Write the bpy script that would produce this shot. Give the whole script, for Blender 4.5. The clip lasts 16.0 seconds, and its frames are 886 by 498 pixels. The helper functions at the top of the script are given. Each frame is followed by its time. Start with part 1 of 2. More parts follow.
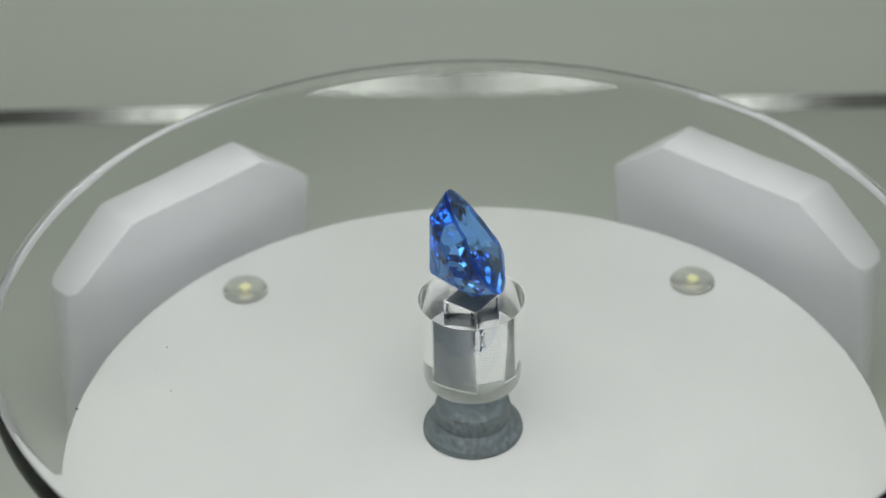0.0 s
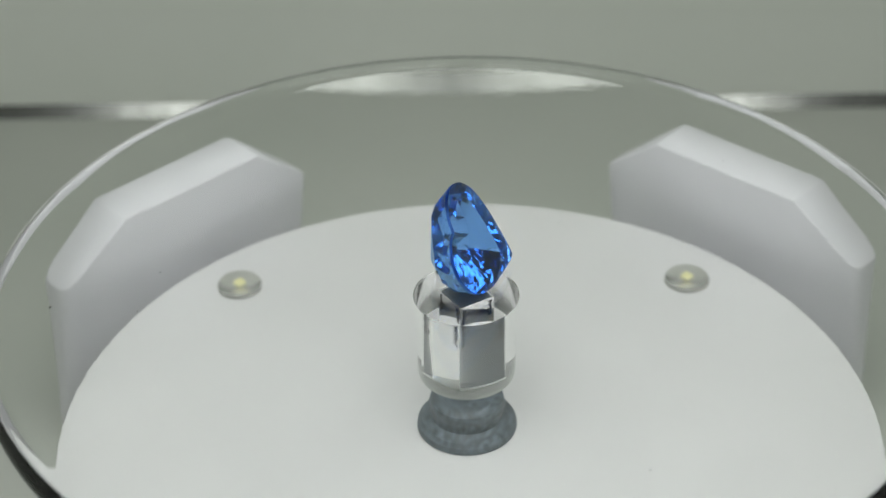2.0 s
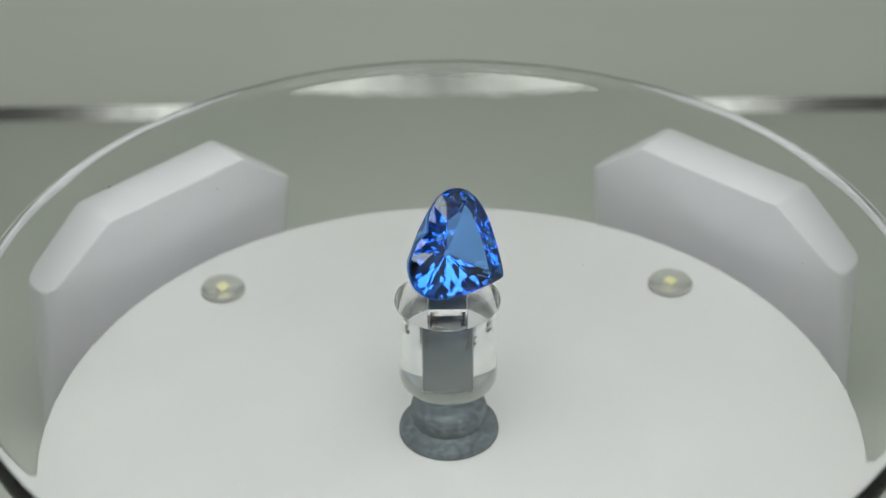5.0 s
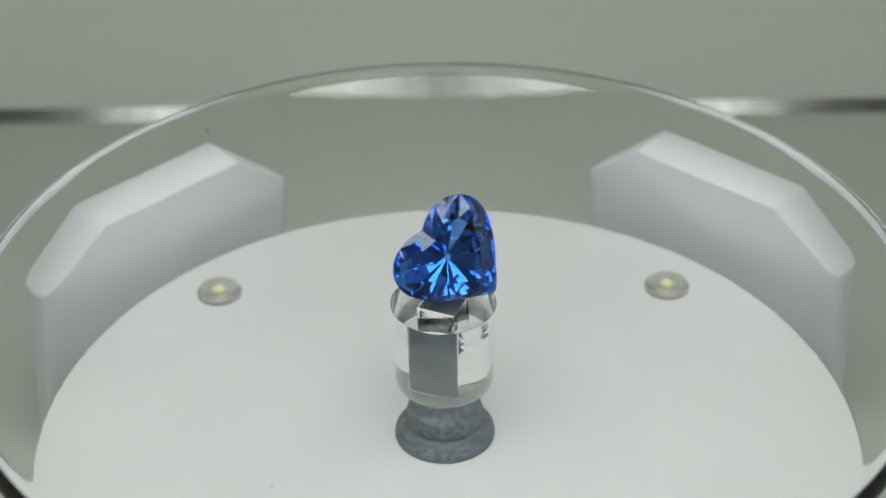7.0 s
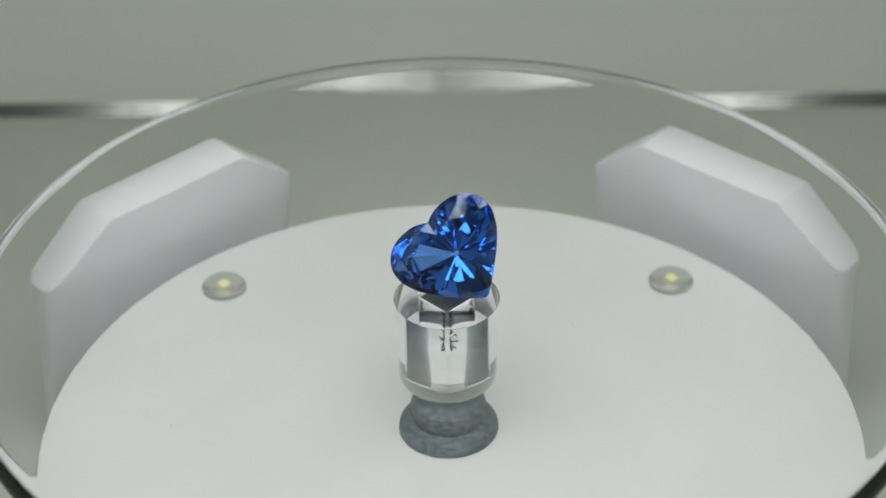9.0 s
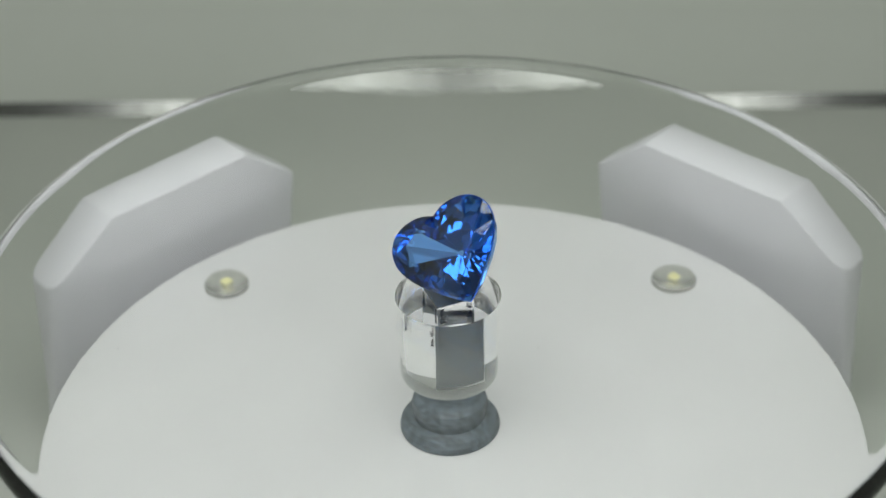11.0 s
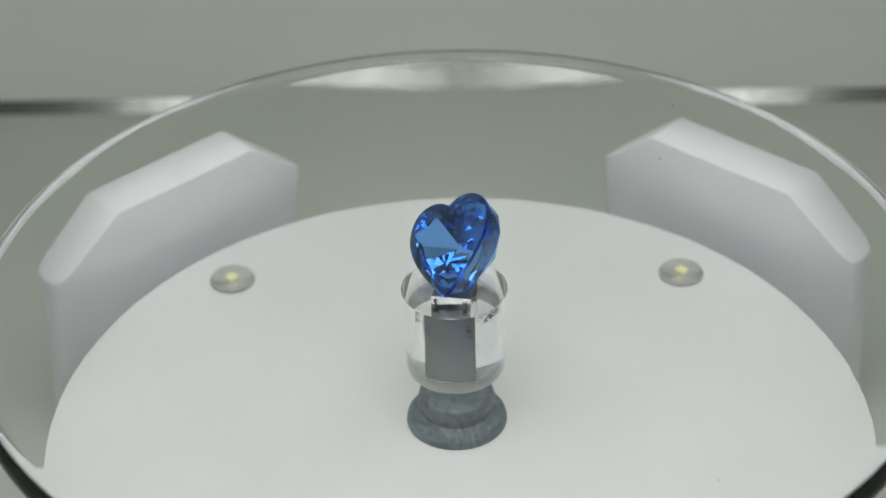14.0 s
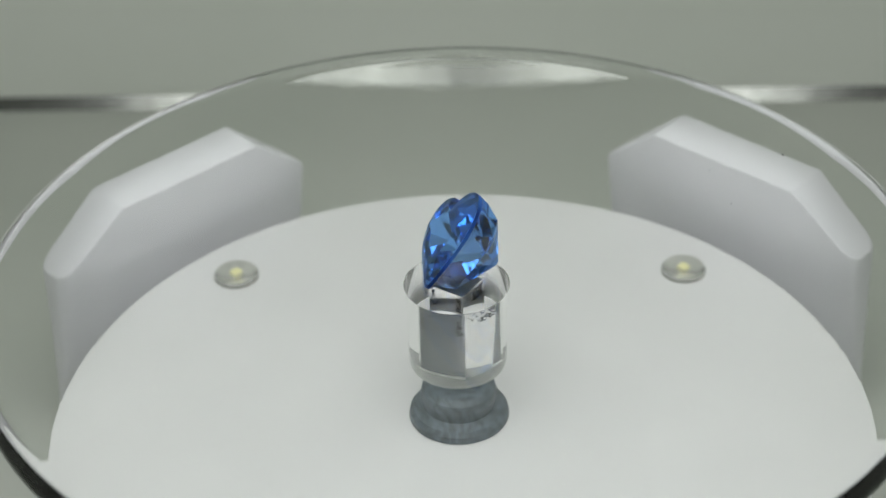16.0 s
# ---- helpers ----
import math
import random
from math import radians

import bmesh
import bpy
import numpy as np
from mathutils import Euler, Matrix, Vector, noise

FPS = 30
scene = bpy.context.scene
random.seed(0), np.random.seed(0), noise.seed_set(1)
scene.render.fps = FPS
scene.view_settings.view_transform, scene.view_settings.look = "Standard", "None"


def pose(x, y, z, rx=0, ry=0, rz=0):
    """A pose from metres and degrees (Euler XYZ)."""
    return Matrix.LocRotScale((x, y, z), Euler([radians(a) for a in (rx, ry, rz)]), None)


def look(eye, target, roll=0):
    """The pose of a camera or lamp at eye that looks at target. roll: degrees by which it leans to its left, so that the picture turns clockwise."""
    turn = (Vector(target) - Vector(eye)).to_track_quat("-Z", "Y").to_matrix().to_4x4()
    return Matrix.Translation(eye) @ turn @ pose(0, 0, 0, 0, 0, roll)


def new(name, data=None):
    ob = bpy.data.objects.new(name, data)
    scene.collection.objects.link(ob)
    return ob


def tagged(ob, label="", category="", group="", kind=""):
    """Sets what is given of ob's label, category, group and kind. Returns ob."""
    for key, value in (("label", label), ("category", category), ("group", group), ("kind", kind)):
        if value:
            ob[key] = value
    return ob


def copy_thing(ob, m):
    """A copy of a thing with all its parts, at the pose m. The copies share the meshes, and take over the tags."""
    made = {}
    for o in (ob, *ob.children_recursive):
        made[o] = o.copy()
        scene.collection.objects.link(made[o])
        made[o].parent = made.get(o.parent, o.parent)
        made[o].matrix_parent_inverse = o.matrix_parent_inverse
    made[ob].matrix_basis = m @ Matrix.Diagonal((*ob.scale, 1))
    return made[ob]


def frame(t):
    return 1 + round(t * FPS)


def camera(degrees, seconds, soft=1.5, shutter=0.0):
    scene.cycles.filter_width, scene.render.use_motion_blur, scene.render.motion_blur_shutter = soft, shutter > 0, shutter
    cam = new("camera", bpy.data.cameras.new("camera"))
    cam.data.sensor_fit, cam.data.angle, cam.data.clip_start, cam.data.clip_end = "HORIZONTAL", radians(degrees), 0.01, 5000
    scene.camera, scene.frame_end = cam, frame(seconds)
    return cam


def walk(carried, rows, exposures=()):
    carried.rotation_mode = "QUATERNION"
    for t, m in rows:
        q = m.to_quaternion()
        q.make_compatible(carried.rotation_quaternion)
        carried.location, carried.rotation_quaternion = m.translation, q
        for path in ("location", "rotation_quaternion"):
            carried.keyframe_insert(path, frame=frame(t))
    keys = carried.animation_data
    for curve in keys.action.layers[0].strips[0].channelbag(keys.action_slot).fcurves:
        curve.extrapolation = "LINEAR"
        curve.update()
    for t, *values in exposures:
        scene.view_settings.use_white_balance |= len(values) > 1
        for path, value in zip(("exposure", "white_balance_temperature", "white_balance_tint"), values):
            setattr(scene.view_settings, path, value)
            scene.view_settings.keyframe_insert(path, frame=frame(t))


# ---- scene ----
# A blue heart-cut gem turns on a clear acrylic turntable over a white lamp base, inside a small photo box.
cam = camera(25.58, 16.0)
cam.data.dof.use_dof, cam.data.dof.focus_distance, cam.data.dof.aperture_fstop = True, 0.204, 30
PATH = [
    (0, (-0.00193, -0.16798, 0.13913), (-0.00310, 0.03931, -0.00063), -1.28),
    (0.5, (-0.00222, -0.16807, 0.13895), (-0.00331, 0.03935, -0.00060), -1.16),
    (1, (-0.00245, -0.16800, 0.13866), (-0.00337, 0.03990, -0.00018), -1.04),
    (1.5, (-0.00272, -0.16769, 0.13834), (-0.00268, 0.04022, -0.00049), -0.98),
    (2, (-0.00216, -0.16821, 0.13879), (-0.00243, 0.03906, -0.00101), -0.84),
    (2.5, (-0.00196, -0.16856, 0.13909), (-0.00280, 0.03852, -0.00097), -0.87),
    (3, (-0.00195, -0.16878, 0.13938), (-0.00330, 0.03811, -0.00096), -0.87),
    (3.5, (-0.00176, -0.16902, 0.13967), (-0.00332, 0.03794, -0.00055), -0.95),
    (4, (-0.00131, -0.16852, 0.13926), (-0.00124, 0.03866, -0.00064), -0.65),
    (6.5, (-0.00016, -0.16753, 0.13922), (0.00008, 0.03963, -0.00072), -0.70),
    (7, (0.00000, -0.16752, 0.13947), (0.00005, 0.03965, -0.00047), -0.74),
    (7.5, (0.00066, -0.16797, 0.14008), (-0.00019, 0.03912, 0.00003), -0.87),
    (8, (0.00041, -0.16821, 0.14075), (-0.00042, 0.03852, 0.00017), -0.80),
    (8.5, (0.00055, -0.16809, 0.14050), (-0.00063, 0.03873, 0.00006), -0.96),
    (9, (0.00068, -0.16759, 0.13982), (-0.00054, 0.03905, -0.00088), -0.94),
    (11.5, (0.00192, -0.16798, 0.13866), (-0.00111, 0.03915, -0.00129), -1.15),
    (12, (0.00208, -0.16791, 0.13812), (-0.00127, 0.03938, -0.00159), -1.25),
    (12.5, (0.00187, -0.16833, 0.13840), (-0.00149, 0.03901, -0.00126), -1.27),
    (13, (0.00187, -0.16822, 0.13840), (-0.00199, 0.03911, -0.00124), -1.33),
    (13.5, (0.00217, -0.16821, 0.13842), (-0.00211, 0.03881, -0.00167), -1.43),
    (14, (0.00186, -0.16786, 0.13783), (-0.00176, 0.03930, -0.00207), -1.42),
    (14.5, (0.00207, -0.16777, 0.13748), (-0.00196, 0.03955, -0.00216), -1.41),
    (15, (0.00201, -0.16862, 0.13833), (-0.00211, 0.03836, -0.00183), -1.35),
    (15.5, (0.00228, -0.16879, 0.13824), (-0.00225, 0.03824, -0.00183), -1.48),
    (16, (0.00234, -0.16885, 0.13791), (-0.00219, 0.03831, -0.00197), -1.41)]
walk(cam, [(t, look(eye, target, roll)) for t, eye, target, roll in PATH], exposures=[(0, 0.0, 6500, 10), (16, 0.0, 6500, 10)])

# ---- light ----
BOX_X, BACK_Y, FRONT_Y, FLOOR_Z, TOP_Z = 0.22, 0.11, -0.34, -0.0211, 0.34
world = bpy.data.worlds.new("world")
world.use_nodes = True
world.node_tree.nodes["Background"].inputs["Color"].default_value = (0.75, 0.8, 0.78, 1)
world.node_tree.nodes["Background"].inputs["Strength"].default_value = 0.05
scene.world = world


def area(name, m, sx, sy, watts, colour):
    data = bpy.data.lights.new(name, "AREA")
    data.shape, data.size, data.size_y, data.energy, data.color = "RECTANGLE", sx, sy, watts, colour
    ob = new(name, data)
    ob.matrix_world = m
    return ob


for side in (-1, 1):
    for x, wide in ((0.034, 0.042), (0.095, 0.062)):
        area("ceiling_panel_light", look((x * side, -0.105, 0.325), (x * side, -0.1049, 0)), wide, 0.23, 2.41 * wide, (0.962, 1.0, 0.968))


# ---- materials ----
def material(name):
    m = bpy.data.materials.new(name)
    m.use_nodes = True
    return m, m.node_tree, m.node_tree.nodes["Principled BSDF"]


def noise_ramp(tree, scale, low, high, detail=4.0, stretch=None, spread=(0.3, 0.7)):
    coord = tree.nodes.new("ShaderNodeTexCoord")
    tex = tree.nodes.new("ShaderNodeTexNoise")
    tex.inputs["Scale"].default_value, tex.inputs["Detail"].default_value = scale, detail
    source = coord.outputs["Object"]
    if stretch:
        mapping = tree.nodes.new("ShaderNodeMapping")
        mapping.inputs["Scale"].default_value = stretch
        tree.links.new(source, mapping.inputs["Vector"])
        source = mapping.outputs["Vector"]
    tree.links.new(source, tex.inputs["Vector"])
    ramp = tree.nodes.new("ShaderNodeValToRGB")
    ramp.color_ramp.elements[0].position, ramp.color_ramp.elements[1].position = spread
    ramp.color_ramp.elements[0].color, ramp.color_ramp.elements[1].color = (*low, 1), (*high, 1)
    tree.links.new(tex.outputs["Fac"], ramp.inputs["Fac"])
    return tex, ramp


def bump(tree, shader, height, strength, distance):
    node = tree.nodes.new("ShaderNodeBump")
    node.inputs["Strength"].default_value, node.inputs["Distance"].default_value = strength, distance
    tree.links.new(height, node.inputs["Height"])
    tree.links.new(node.outputs["Normal"], shader.inputs["Normal"])


def matte(name, low, high, scale, rough, grain=4000, relief=0.1, metallic=0.0):
    m, tree, s = material(name)
    _, ramp = noise_ramp(tree, scale, low, high)
    tree.links.new(ramp.outputs["Color"], s.inputs["Base Color"])
    s.inputs["Roughness"].default_value, s.inputs["Metallic"].default_value = rough, metallic
    if relief:
        fine, _ = noise_ramp(tree, grain, (0, 0, 0), (1, 1, 1))
        bump(tree, s, fine.outputs["Fac"], relief, 0.00005)
    return m


def clear(name, colour, ior, rough=0.0, wave=0.0, wave_scale=120):
    m, tree, s = material(name)
    s.inputs["Base Color"].default_value = (*colour, 1)
    s.inputs["Transmission Weight"].default_value = 1
    s.inputs["IOR"].default_value, s.inputs["Roughness"].default_value = ior, rough
    if wave:
        tex, _ = noise_ramp(tree, wave_scale, (0, 0, 0), (1, 1, 1), 2.0, (1, 1, 3))
        bump(tree, s, tex.outputs["Fac"], wave, 0.0003)
    return m


WALL = matte("grey_wall_board", (0.82, 0.85, 0.79), (0.86, 0.88, 0.83), 18, 0.75)
FLOOR = matte("grey_floor_board", (0.45, 0.475, 0.43), (0.50, 0.515, 0.475), 22, 0.6)
DARK = matte("grey_ceiling_board", (0.28, 0.285, 0.277), (0.34, 0.34, 0.33), 30, 0.9)
# unseen front board: tone set for gem contrast and bounce on the back wall
FRONT = matte("grey_bounce_board", (0.24, 0.245, 0.24), (0.29, 0.295, 0.285), 30, 0.9)
SIDE = matte("pale_side_board", (0.72, 0.73, 0.70), (0.78, 0.79, 0.765), 18, 0.8)
WHITE = matte("white_moulded_plastic", (0.665, 0.657, 0.665), (0.705, 0.697, 0.705), 60, 0.42, 6000, 0)
BLOCK = matte("white_satin_plastic", (0.70, 0.69, 0.735), (0.75, 0.74, 0.785), 90, 0.38, 6000, 0)
STRIP = matte("brushed_aluminium", (0.20, 0.205, 0.19), (0.30, 0.305, 0.29), 400, 0.14, 900, 0.1, 0.8)
DUST = matte("dark_dust", (0.02, 0.02, 0.018), (0.06, 0.05, 0.045), 3000, 0.9)
LINT = matte("grey_lint", (0.3, 0.3, 0.29), (0.45, 0.45, 0.43), 3000, 0.9)
CUP = matte("grey_lamp_cup", (0.24, 0.24, 0.225), (0.40, 0.40, 0.375), 1200, 0.5, 4000, 0.1)
FROSTED = clear("scuffed_acrylic", (0.985, 0.99, 0.985), 1.49, 0.38)
WAVY = clear("wavy_cast_acrylic", (0.985, 0.995, 0.985), 1.49, 0.0, 0.018, 700)
ACRYLIC = clear("clear_acrylic", (0.985, 0.995, 0.985), 1.49)
LENS = clear("clear_lamp_lens", (0.95, 0.955, 0.94), 1.42, 0.2)

GEM, _tree, _s = material("blue_gem")
_tree.nodes.remove(_s)
_glass = _tree.nodes.new("ShaderNodeBsdfGlass")
_glass.inputs["Color"].default_value, _glass.inputs["Roughness"].default_value, _glass.inputs["IOR"].default_value = (0.40, 0.645, 0.965, 1), 0.0, 1.77
_gloss = _tree.nodes.new("ShaderNodeBsdfGlossy")
_gloss.inputs["Color"].default_value, _gloss.inputs["Roughness"].default_value = (0.05, 0.036, 0.01, 1), 0.0
_both = _tree.nodes.new("ShaderNodeAddShader")
_tree.links.new(_glass.outputs["BSDF"], _both.inputs[0])
_tree.links.new(_gloss.outputs["BSDF"], _both.inputs[1])
_tree.links.new(_both.outputs["Shader"], _tree.nodes["Material Output"].inputs["Surface"])


COLLAR, _tree, _s = material("scuffed_grey_collar")
_, _ramp = noise_ramp(_tree, 2200, (0.034, 0.046, 0.060), (0.165, 0.205, 0.245), 9.0, (1, 0.6, 0.8), (0.37, 0.70))
_tree.links.new(_ramp.outputs["Color"], _s.inputs["Base Color"])
_s.inputs["Roughness"].default_value = 0.45
_fine, _ = noise_ramp(_tree, 2500, (0, 0, 0), (1, 1, 1))
bump(_tree, _s, _fine.outputs["Fac"], 0.1, 0.00005)

SHAFT = matte("grey_steel_shaft", (0.10, 0.115, 0.13), (0.155, 0.175, 0.19), 700, 0.5)

CHIP, _tree, _s = material("yellow_phosphor")
_s.inputs["Base Color"].default_value = (0.78, 0.75, 0.42, 1)
_s.inputs["Emission Color"].default_value = (0.95, 0.9, 0.45, 1)
_s.inputs["Emission Strength"].default_value = 0.12


GIRDLE, _tree, _s = material("ground_blue_girdle")
_tree.nodes.remove(_s)
_glass = _tree.nodes.new("ShaderNodeBsdfGlass")
_glass.inputs["Color"].default_value, _glass.inputs["Roughness"].default_value, _glass.inputs["IOR"].default_value = (0.20, 0.36, 0.82, 1), 0.35, 1.77
_tree.links.new(_glass.outputs["BSDF"], _tree.nodes["Material Output"].inputs["Surface"])


# ---- shapes ----
def part(name, bm, mat, parent=None, label="", smooth=False):
    me = bpy.data.meshes.new(name)
    bm.to_mesh(me)
    bm.free()
    me.materials.append(mat)
    if smooth:
        for p in me.polygons:
            p.use_smooth = True
        me.set_sharp_from_angle(angle=radians(28))
    ob = new(name, me)
    if parent:
        ob.parent = parent
    if label:
        ob["label"] = label
    return ob


def lathe(profile, n=128):
    """A solid of revolution about z; the profile runs from the axis to the axis."""
    bm = bmesh.new()
    rings = []
    for r, z in profile:
        if r < 1e-9:
            rings.append([bm.verts.new((0, 0, z))])
        else:
            rings.append([bm.verts.new((r * math.cos(2 * math.pi * i / n), r * math.sin(2 * math.pi * i / n), z)) for i in range(n)])
    for a, b in zip(rings, rings[1:]):
        for i in range(n):
            j = (i + 1) % n
            if len(a) == 1:
                bm.faces.new((a[0], b[i], b[j]))
            elif len(b) == 1:
                bm.faces.new((a[i], b[0], a[j]))
            else:
                bm.faces.new((a[i], b[i], b[j], a[j]))
    bmesh.ops.recalc_face_normals(bm, faces=bm.faces)
    return bm


def box(sx, sy, sz, at=(0, 0, 0), bevel=0.0, segments=2):
    bm = bmesh.new()
    bmesh.ops.create_cube(bm, size=1, matrix=Matrix.Translation(at) @ Matrix.Diagonal((sx, sy, sz, 1)))
    if bevel:
        bmesh.ops.bevel(bm, geom=bm.edges[:], offset=bevel, segments=segments, affect="EDGES", profile=0.5)
    return bm


def prism(points, y0, y1):
    """Extrudes an outline in x and z along y."""
    bm = bmesh.new()
    a = [bm.verts.new((x, y0, z)) for x, z in points]
    b = [bm.verts.new((x, y1, z)) for x, z in points]
    bm.faces.new(a)
    bm.faces.new(b[::-1])
    for i in range(len(a)):
        j = (i + 1) % len(a)
        bm.faces.new((a[i], b[i], b[j], a[j]))
    bmesh.ops.recalc_face_normals(bm, faces=bm.faces)
    return bm


# ---- the photo box ----
def photo_box():
    t = 0.004
    depth, mid = BACK_Y - FRONT_Y, (BACK_Y + FRONT_Y) / 2
    high, middle = TOP_Z - FLOOR_Z, (TOP_Z + FLOOR_Z) / 2
    tagged(part("floor", box(2 * BOX_X, depth, t, (0, mid, FLOOR_Z - t / 2)), FLOOR), "matt grey board floor of the photo box", "floor", kind="structure")
    tagged(part("wall_north", box(2 * BOX_X, t, high + t, (0, BACK_Y + t / 2, middle - t / 2)), WALL), "plain greenish grey back wall of the photo box", "wall", kind="structure")
    # added out of view to close the front and tone the gem's reflections
    tagged(part("wall_south", box(2 * BOX_X, t, high + t, (0, FRONT_Y - t / 2, middle - t / 2)), FRONT), "added grey board behind the camera, out of view, toning bounce and reflections", "wall", kind="structure")
    tagged(part("wall_west", box(t, depth + 2 * t, high + t, (-BOX_X - t / 2, mid, middle - t / 2)), SIDE), "pale side wall of the photo box", "wall", kind="structure")
    tagged(part("wall_east", box(t, depth + 2 * t, high + t, (BOX_X + t / 2, mid, middle - t / 2)), SIDE), "pale side wall of the photo box", "wall", kind="structure")
    tagged(part("ceiling", box(2 * BOX_X + 2 * t, depth + 2 * t, t, (0, mid, TOP_Z + t / 2)), DARK), "grey ceiling of the photo box around lamp panels", "ceiling", kind="structure")
    # sloped metal strip that covers the joint of floor and back wall
    run, rise = 0.0016, 0.0018
    bm = prism([(BACK_Y - run, FLOOR_Z), (BACK_Y, FLOOR_Z), (BACK_Y, FLOOR_Z + rise)], -BOX_X, BOX_X)
    bm.transform(Matrix(((0, 1, 0, 0), (1, 0, 0, 0), (0, 0, 1, 0), (0, 0, 0, 1))))
    bmesh.ops.reverse_faces(bm, faces=bm.faces)
    ob = part("trim", bm, STRIP)
    tagged(ob, "narrow sloped aluminium strip along the joint of floor and wall", "trim", kind="structure")


photo_box()

# ---- lamp base ----
PLATE_TOP, PLATE_THICK, PLATE_R = 0.02128, 0.00384, 0.0507
BASE_Z = 0.0
BASE_R, BASE_X = 0.0450, 0.00025


def lamp_base():
    bm = lathe([(0, 0), (BASE_R - 0.0004, 0), (BASE_R - 0.0001, -0.0001), (BASE_R, -0.0004), (BASE_R, FLOOR_Z - BASE_Z), (0, FLOOR_Z - BASE_Z)], 192)
    bm.transform(pose(BASE_X, 0, BASE_Z))
    tagged(part("lamp_base", bm, WHITE, smooth=True), "round white plastic lamp base standing on the grey floor", "lamp base")


def led(m):
    ob = new("led_lamp")
    r = 0.0027
    part("cup", lathe([(0, 0.0002), (r * 0.45, 0.0002), (r * 0.9, 0.0005), (r, 0.0005), (r, 0.0), (0, 0.0)], 40), CUP, ob, "grey reflector cup", True)
    part("chip", box(0.0012, 0.0011, 0.0003, (0, 0, 0.00046), 0.00015, 2), CHIP, ob, "yellow phosphor chip")
    dome = [(0, 0.0014)] + [(r * 0.97 * math.sin(a), 0.00056 + 0.00084 * math.cos(a)) for a in [radians(d) for d in range(10, 91, 10)]] + [(0, 0.00056)]
    lens = part("lens", lathe(dome, 40), LENS, ob, "clear domed lens", True)
    lens.visible_shadow = False
    tagged(ob, "small round LED lamp with a yellow chip", "LED lamp", "lamps round the base")
    ob.matrix_basis = m
    return ob


def lamp_block(m):
    w, cw, ch, top, th = 0.0190, 0.0088, 0.0072, 0.0100 + BASE_Z, 0.0064
    # plan with rounded corners, then the ends of the top cut off aslant
    r, plan = 0.0018, []
    for cx, cy, a0 in ((w - r, th - r, 0), (-w + r, th - r, 90), (-w + r, r, 180), (w - r, r, 270)):
        plan += [(cx + r * math.cos(radians(a0 + a)), cy + r * math.sin(radians(a0 + a))) for a in (0, 30, 60, 90)]
    bm = bmesh.new()
    bottom = [bm.verts.new((x, y, FLOOR_Z)) for x, y in plan]
    upper = [bm.verts.new((x, y, top)) for x, y in plan]
    bm.faces.new(bottom[::-1])
    bm.faces.new(upper)
    for a in range(len(plan)):
        c = (a + 1) % len(plan)
        bm.faces.new((bottom[a], bottom[c], upper[c], upper[a]))
    for side in (-1, 1):
        cut = bmesh.ops.bisect_plane(bm, geom=bm.verts[:] + bm.edges[:] + bm.faces[:], plane_co=(side * (w - cw), 0, top), plane_no=(side * ch, 0, cw), clear_outer=True)
        bmesh.ops.edgenet_fill(bm, edges=[e for e in cut["geom_cut"] if isinstance(e, bmesh.types.BMEdge)])
    bmesh.ops.recalc_face_normals(bm, faces=bm.faces)
    sharp = [e for e in bm.edges if len(e.link_faces) == 2 and e.calc_face_angle() > radians(33) and min(v.co.z for v in e.verts) > FLOOR_Z + 0.001]
    bmesh.ops.bevel(bm, geom=sharp, offset=0.0004, segments=2, affect="EDGES", profile=0.5)
    # the inner face leans back under its upper edge
    for v in bm.verts:
        v.co.y += 0.16 * (1 - v.co.y / th) * (top - v.co.z)
    ob = part("corner_block", bm, BLOCK, smooth=True)
    tagged(ob, "white plastic block with chamfered corners beside the lamp base", "block", "blocks round the base")
    ob.matrix_basis = m
    return ob


lamp_base()
LED_R, LED_AZ = 0.0383, 45.4
lamp, block = None, None
for az in (-LED_AZ, LED_AZ, 180 - LED_AZ, 180 + LED_AZ):
    m = pose(LED_R * math.sin(radians(az)), LED_R * math.cos(radians(az)), BASE_Z - 0.00012, 0, 0, -az)
    lamp = copy_thing(lamp, m) if lamp else led(m)
for az, r in ((-43.9, 0.0470), (42.1, 0.0478), (138, 0.0474), (-138, 0.0474)):
    m = pose(r * math.sin(radians(az)), r * math.cos(radians(az)), 0, 0, 0, -az)
    block = copy_thing(block, m) if block else lamp_block(m)

# ---- turntable ----
BOSS_R, BOSS_Z, FLANGE_R = 0.0053, 0.00725 + BASE_Z, 0.00562


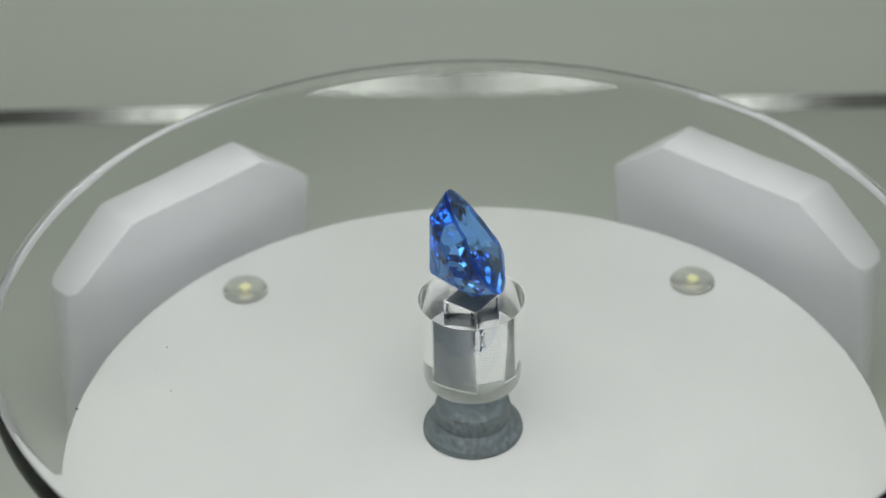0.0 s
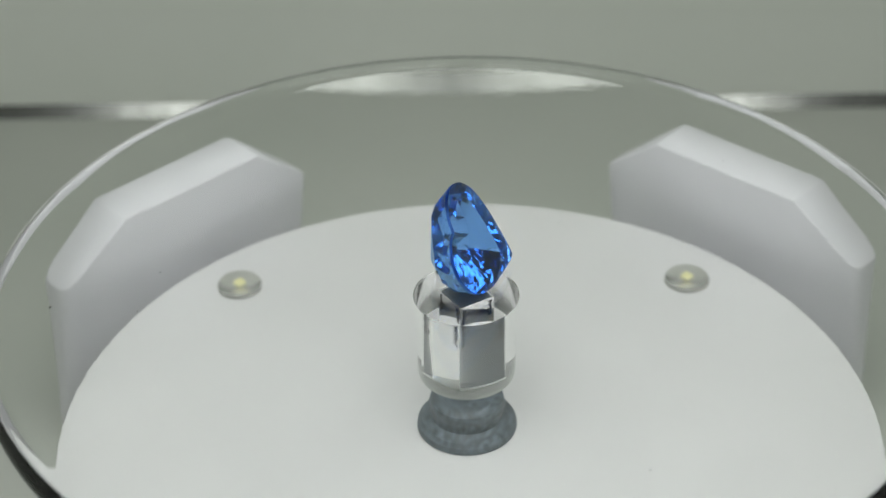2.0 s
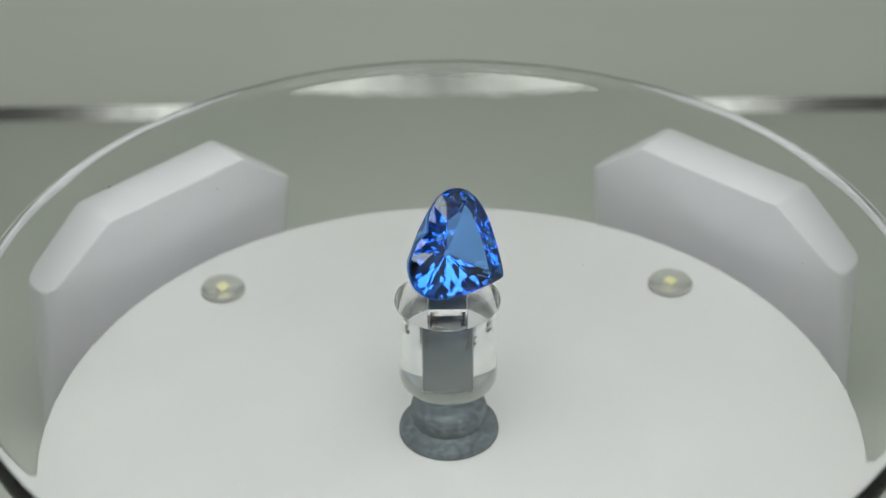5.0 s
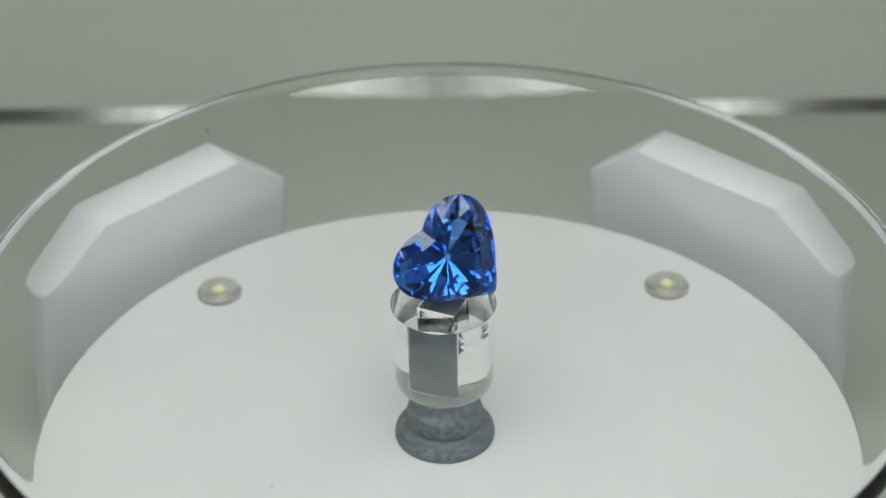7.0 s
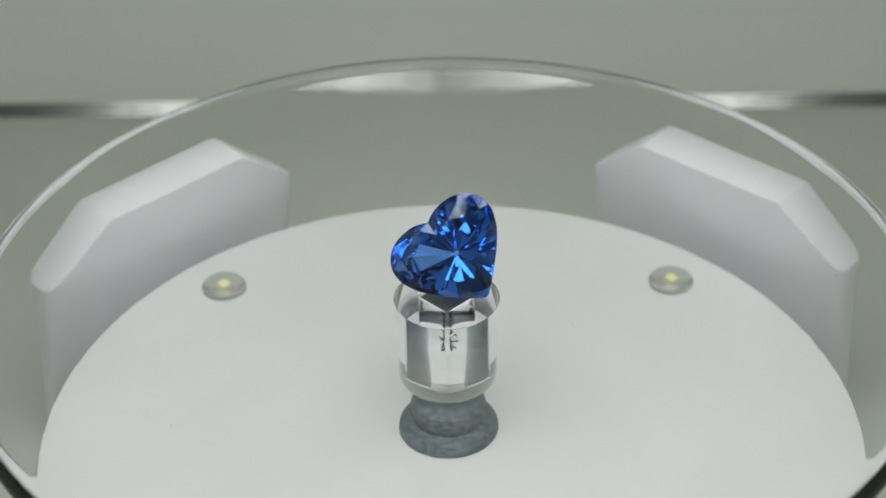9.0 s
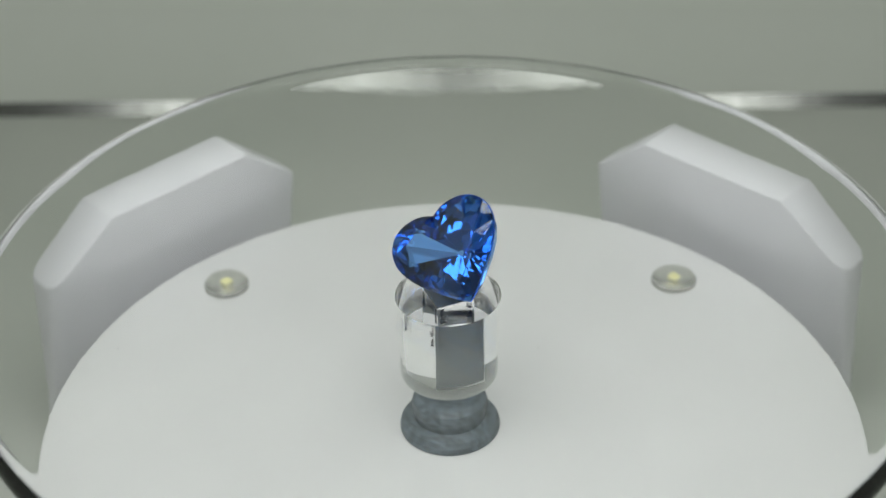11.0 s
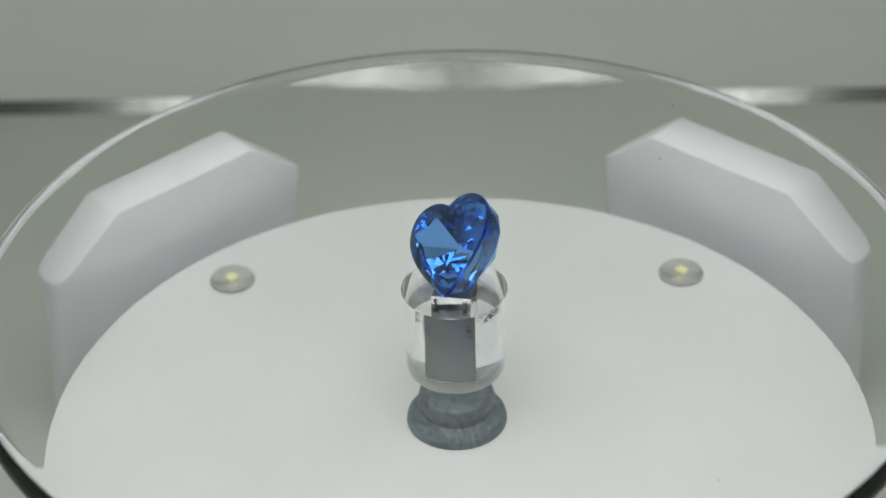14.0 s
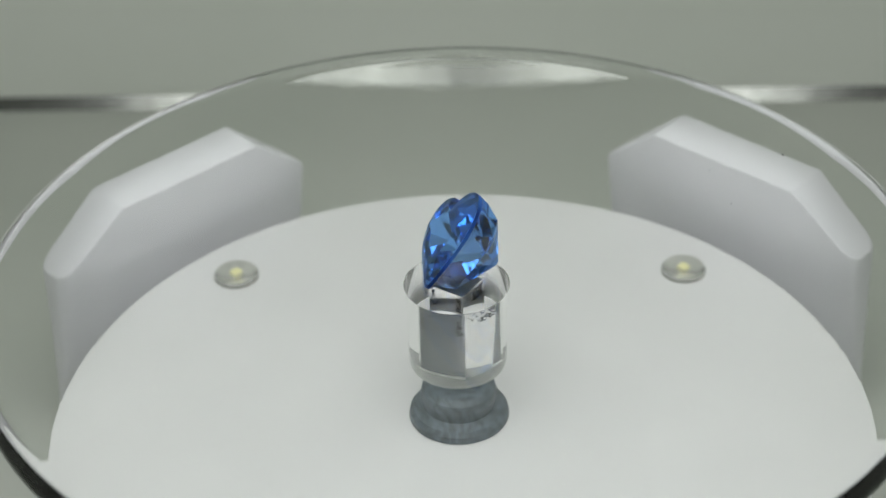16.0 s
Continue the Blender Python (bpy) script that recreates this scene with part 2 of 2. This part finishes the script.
def turntable():
    ob = new("turntable")
    z, b = PLATE_TOP, PLATE_TOP - PLATE_THICK
    # the rim is rounded above and below
    run, lip, half, sag = 0.0140, 0.0017, PLATE_THICK / 2, 0.00016
    turned = [radians(10 * i) for i in range(10)]
    upper = [(PLATE_R - lip + lip * math.sin(a), z - half + half * math.cos(a)) for a in turned]
    lower = [(PLATE_R - lip + lip * math.sin(a), b + sag + (half - sag) * (1 - math.cos(a))) for a in turned[-2::-1]]
    lower += [(PLATE_R - run + (run - lip) * u, b + sag * u * u) for u in [i / 24 for i in range(23, -1, -1)]]
    profile = [(0, z), (PLATE_R - lip - 0.0012, z), (PLATE_R - lip - 0.0006, z), *upper, *lower, (PLATE_R - run - 0.0006, b), (PLATE_R - run - 0.0012, b), (FLANGE_R, b), (FLANGE_R - 0.0001, b - 0.00012), (BOSS_R + 0.00012, b - 0.003),
               (BOSS_R, BOSS_Z + 0.0006), (BOSS_R - 0.00015, BOSS_Z + 0.00018), (BOSS_R - 0.0006, BOSS_Z), (0, BOSS_Z)]
    bm = lathe(profile, 256)
    # square socket: an air space inside the clear boss
    h, lo, hi = 0.0021, BOSS_Z + 0.0006, b + 0.0005
    v = [bm.verts.new((x, y, q)) for q in (lo, hi) for x, y in ((-h, -h), (h, -h), (h, h), (-h, h))]
    for f in ((0, 1, 2, 3), (7, 6, 5, 4), (0, 4, 5, 1), (1, 5, 6, 2), (2, 6, 7, 3), (3, 7, 4, 0)):
        bm.faces.new([v[i] for i in f])
    rot = Matrix.Rotation(radians(SOCKET_TURN), 3, "Z")
    for q in v:
        q.co = rot @ q.co
    disc = part("disc", bm, ACRYLIC, ob, "clear acrylic disc with a round centre boss", True)
    disc.visible_shadow = False
    disc.data.materials.append(FROSTED)
    disc.data.materials.append(WAVY)
    for p in disc.data.polygons:
        if p.center.z < BOSS_Z + 0.0005 and p.center.to_2d().length < BOSS_R - 0.0001 and abs(p.normal.z) > 0.3:
            p.material_index = 1
        elif p.center.to_2d().length > PLATE_R - run and p.normal.z < 0:
            p.material_index = 2
    neck = BOSS_Z - BASE_Z
    collar = [(0, neck - 0.00002), (0.0008, neck - 0.00002), (0.0008, 0.0045), (0.0031, 0.0045), (0.0036, 0.0043), (0.0040, 0.0039), (0.00418, 0.0032), (0.0041, 0.0025),
              (0.00395, 0.0021), (0.00395, 0.0017), (0.0043, 0.0015), (0.0050, 0.00125), (0.0054, 0.0008), (0.0055, 0.0003), (0.0055, 0.0001), (0, 0.0001)]
    collar = [(r, q + BASE_Z) for r, q in collar]
    part("collar", lathe(collar, 96), COLLAR, ob, "scuffed dark grey drive collar", True)
    foot = lo + 0.0001
    shaft = box(2 * h - 0.00012, 2 * h - 0.00012, hi - 0.0001 - foot, (0, 0, (foot + hi - 0.0001) / 2), 0.0001, 1)
    shaft.transform(Matrix.Rotation(radians(SOCKET_TURN), 4, "Z"))
    part("shaft", shaft, SHAFT, ob, "scuffed grey square shaft")
    # dirt on walls of the socket
    rnd = random.Random(4)
    for corner, sides in ((0, (0, 1)), (1, (0,)), (2, (0, 1)), (3, (0, 1))):
        for side in sides:
            bm = bmesh.new()
            worn = corner == 2 and side == 0
            for _ in range(170 if worn else 70):
                along, high = 0.0018 - abs(rnd.gauss(0, 0.0012 if worn else 0.0003)), hi - rnd.uniform(0.0006, 0.0036 if worn else 0.0046)
                sx, sz = rnd.uniform(0.00006, 0.0002), rnd.uniform(0.00005, 0.00012)
                along = max(along, -0.0018)
                at = (along, -h - 0.00004, high) if side == 0 else (h + 0.00004, -along, high)
                size = (sx, 0.00002, sz) if side == 0 else (0.00002, sx, sz)
                bmesh.ops.create_cube(bm, size=1, matrix=Matrix.Translation(at) @ Matrix.Diagonal((*size, 1)))
            bm.transform(Matrix.Rotation(radians(SOCKET_TURN + 90 * corner), 4, "Z"))
            part("scuff_mark", bm, DUST, ob, "dark scuffed dirt on the socket wall")
    # dust on top of the disc: radius, angle at the start, half-size
    for r, a, size, mat in DUST_ROWS:
        bm = bmesh.new()
        bmesh.ops.create_icosphere(bm, subdivisions=1, radius=size)
        bm.transform(pose(r * math.cos(radians(a)), r * math.sin(radians(a)), z + size * 0.4, 0, 0, a * 3) @ Matrix.Diagonal((1.6, 1, 0.5, 1)))
        part("dust_speck", bm, mat, ob, "dark dust speck" if mat == DUST else "pale lint speck")
    return tagged(ob, "clear round acrylic turntable on a dark drive collar", "turntable")


# The table's turn: degrees per second
RATE = -11.02
SOCKET_TURN = 45 - 0.85 * RATE


def turn_at(t):
    return RATE * t


DUST_ROWS = [(0.0433, -152.9, 0.00013, DUST), (0.0149, 68.6, 0.00009, LINT), (0.0343, -150, 0.0001, LINT), (0.0325, 198, 0.00008, DUST), (0.022, 140, 0.00006, LINT),
             (0.030, 20, 0.00007, LINT), (0.038, 60, 0.00007, LINT), (0.041, 100, 0.00009, LINT), (0.027, -70, 0.00006, LINT), (0.035, -40, 0.00007, DUST)]
table = turntable()


# ---- gem ----
HEART = [(0, 4.7), (0.9, 5.15), (2, 5.4), (3.6, 5.3), (5.0, 4.65), (5.9, 3.5), (6.15, 2.3), (6.0, 1.2), (5.3, -0.3), (4.0, -1.95), (2.4, -3.5), (1.2, -4.6), (0.35, -5.25), (0, -5.4)]
GEM_W, GEM_L, CROWN, PAVILION = 0.0061, 0.00525, 0.00085, 0.0062
GEM_AT, GEM_AZ, GEM_EL, GEM_ROLL = (0.00109, -0.00127, 0.02539), -3.4, 33.2, 42.95


def heart_outline():
    """The girdle's outline from the cleft round to the cleft: a smooth curve through each half's points, sharp at cleft and tip."""
    half = [Vector((x / 6.15 * GEM_W, y / 5.4 * GEM_L, 0)) for x, y in HEART]
    out = []
    for i in range(len(half) - 1):
        p0 = half[i - 1] if i else half[0]
        p1, p2 = half[i], half[i + 1]
        p3 = half[i + 2] if i + 2 < len(half) else p2
        for k in range(40):
            u = k / 40
            out.append(0.5 * (2 * p1 + (p2 - p0) * u + (2 * p0 - 5 * p1 + 4 * p2 - p3) * u * u + (3 * p1 - p0 - 3 * p2 + p3) * u ** 3))
    out.append(half[-1])
    return out + [Vector((-p.x, p.y, 0)) for p in out[-2::-1]]


def gem():
    n = 12
    girdle = 0.00018
    fine = heart_outline()
    run = [0.0]
    for a, b in zip(fine, fine[1:]):
        run.append(run[-1] + (b - a).length)

    def at(u):
        goal = (u % 1.0) * run[-1]
        i = next(k for k in range(len(run) - 1) if run[k + 1] >= goal)
        return fine[i].lerp(fine[i + 1], (goal - run[i]) / max(run[i + 1] - run[i], 1e-12)).copy()

    mul = 5
    bm = bmesh.new()

    def v(u, k, z, full=0.0):
        """A corner on the outline shrunk by k; full fills the cleft up."""
        p = at(u)
        fill = full * max(0.0, 1 - abs(p.x) / (0.38 * GEM_W)) ** 1.5 * 0.0011 if p.y > 0 else 0.0
        return bm.verts.new((p.x * k, (p.y + fill) * k + (1 - k) * 0.0004, z))

    count = 2 * n * mul
    up = [v(i / count, 1, girdle) for i in range(count)]
    low = [v(i / count, 1, -girdle) for i in range(count)]
    top = [v(j / n, 0.62, CROWN) for j in range(n)]
    mid = [v((j + 0.5) / n, 0.84, CROWN * 0.70) for j in range(n)]
    bm.faces.new(top)
    for j in range(n):
        k = (j + 1) % n
        g = [2 * mul * j + i for i in range(2 * mul + 1)]
        bm.faces.new((top[j], mid[j], top[k]))
        bm.faces.new((top[j], up[g[0]], mid[j]))
        bm.faces.new((mid[j], up[g[-1] % count], top[k]))
        for a, b in zip(g, g[1:]):
            bm.faces.new((mid[j], up[a], up[b % count]))
            bm.faces.new((up[a], low[a], low[b % count], up[b % count]))
    # pavilion: staggered rows of facets down to a small flat culet
    m = 15
    step = count // m
    # hand-cut: no two facets quite alike
    rnd = random.Random(11)
    rows = ((0.945, 0.22, 0.0, 0.2), (0.81, 0.47, 0.5, 0.6))
    rings = [[v((j + shift + rnd.uniform(-0.06, 0.06)) / m, k * rnd.uniform(0.98, 1.0), -PAVILION * d * rnd.uniform(0.985, 1.015), full) for j in range(m)] for k, d, shift, full in rows]
    rings.append([v((j + 0.5) / m, 0.06, -PAVILION, 1.0) for j in range(m)])
    for j in range(m):
        k = (j + 1) % m
        for i in range(step):
            a, b = step * j + i, (step * j + i + 1) % count
            bm.faces.new((low[a], low[b], rings[0][j if i < step / 2 else k]))
        bm.faces.new((low[step * j + step // 2], rings[0][j], rings[0][k]))
        bm.faces.new((rings[0][j], rings[0][k], rings[1][j]))
        bm.faces.new((rings[1][j], rings[0][k], rings[1][k]))
        bm.faces.new((rings[1][j], rings[1][k], rings[2][j]))
        bm.faces.new((rings[2][j], rings[1][k], rings[2][k]))
    bm.faces.new(rings[2])
    for f in bm.faces:
        if len({round(abs(q.co.z), 6) for q in f.verts} - {round(girdle, 6)}) == 0:
            f.material_index = 1
    bmesh.ops.recalc_face_normals(bm, faces=bm.faces)
    az, el, ro = radians(GEM_AZ), radians(GEM_EL), radians(GEM_ROLL)
    nrm = Vector((math.sin(az) * math.cos(el), -math.cos(az) * math.cos(el), math.sin(el)))
    a = Vector((math.cos(az), math.sin(az), 0))
    b = nrm.cross(a)
    right, up_way = math.cos(ro) * a + math.sin(ro) * b, -math.sin(ro) * a + math.cos(ro) * b
    m = Matrix((right, up_way, nrm)).transposed().to_4x4()
    m.translation = GEM_AT
    # turned back to the table's place at the start
    bm.transform(Matrix.Rotation(radians(-turn_at(8.5)), 4, "Z") @ m)
    # it rests on the disc
    bm.transform(pose(0, 0, PLATE_TOP + 0.00002 - min(q.co.z for q in bm.verts)))
    ob = part("heart_gem", bm, GEM)
    ob.data.materials.append(GIRDLE)
    return tagged(ob, "deep blue faceted heart-cut gemstone standing on the clear turntable", "gemstone")


stone = gem()


def motions():
    rows = [(t, pose(0, 0, 0, 0, 0, turn_at(t))) for t in [0.5 * i for i in range(33)]]
    walk(table, rows)
    walk(stone, rows)


motions()
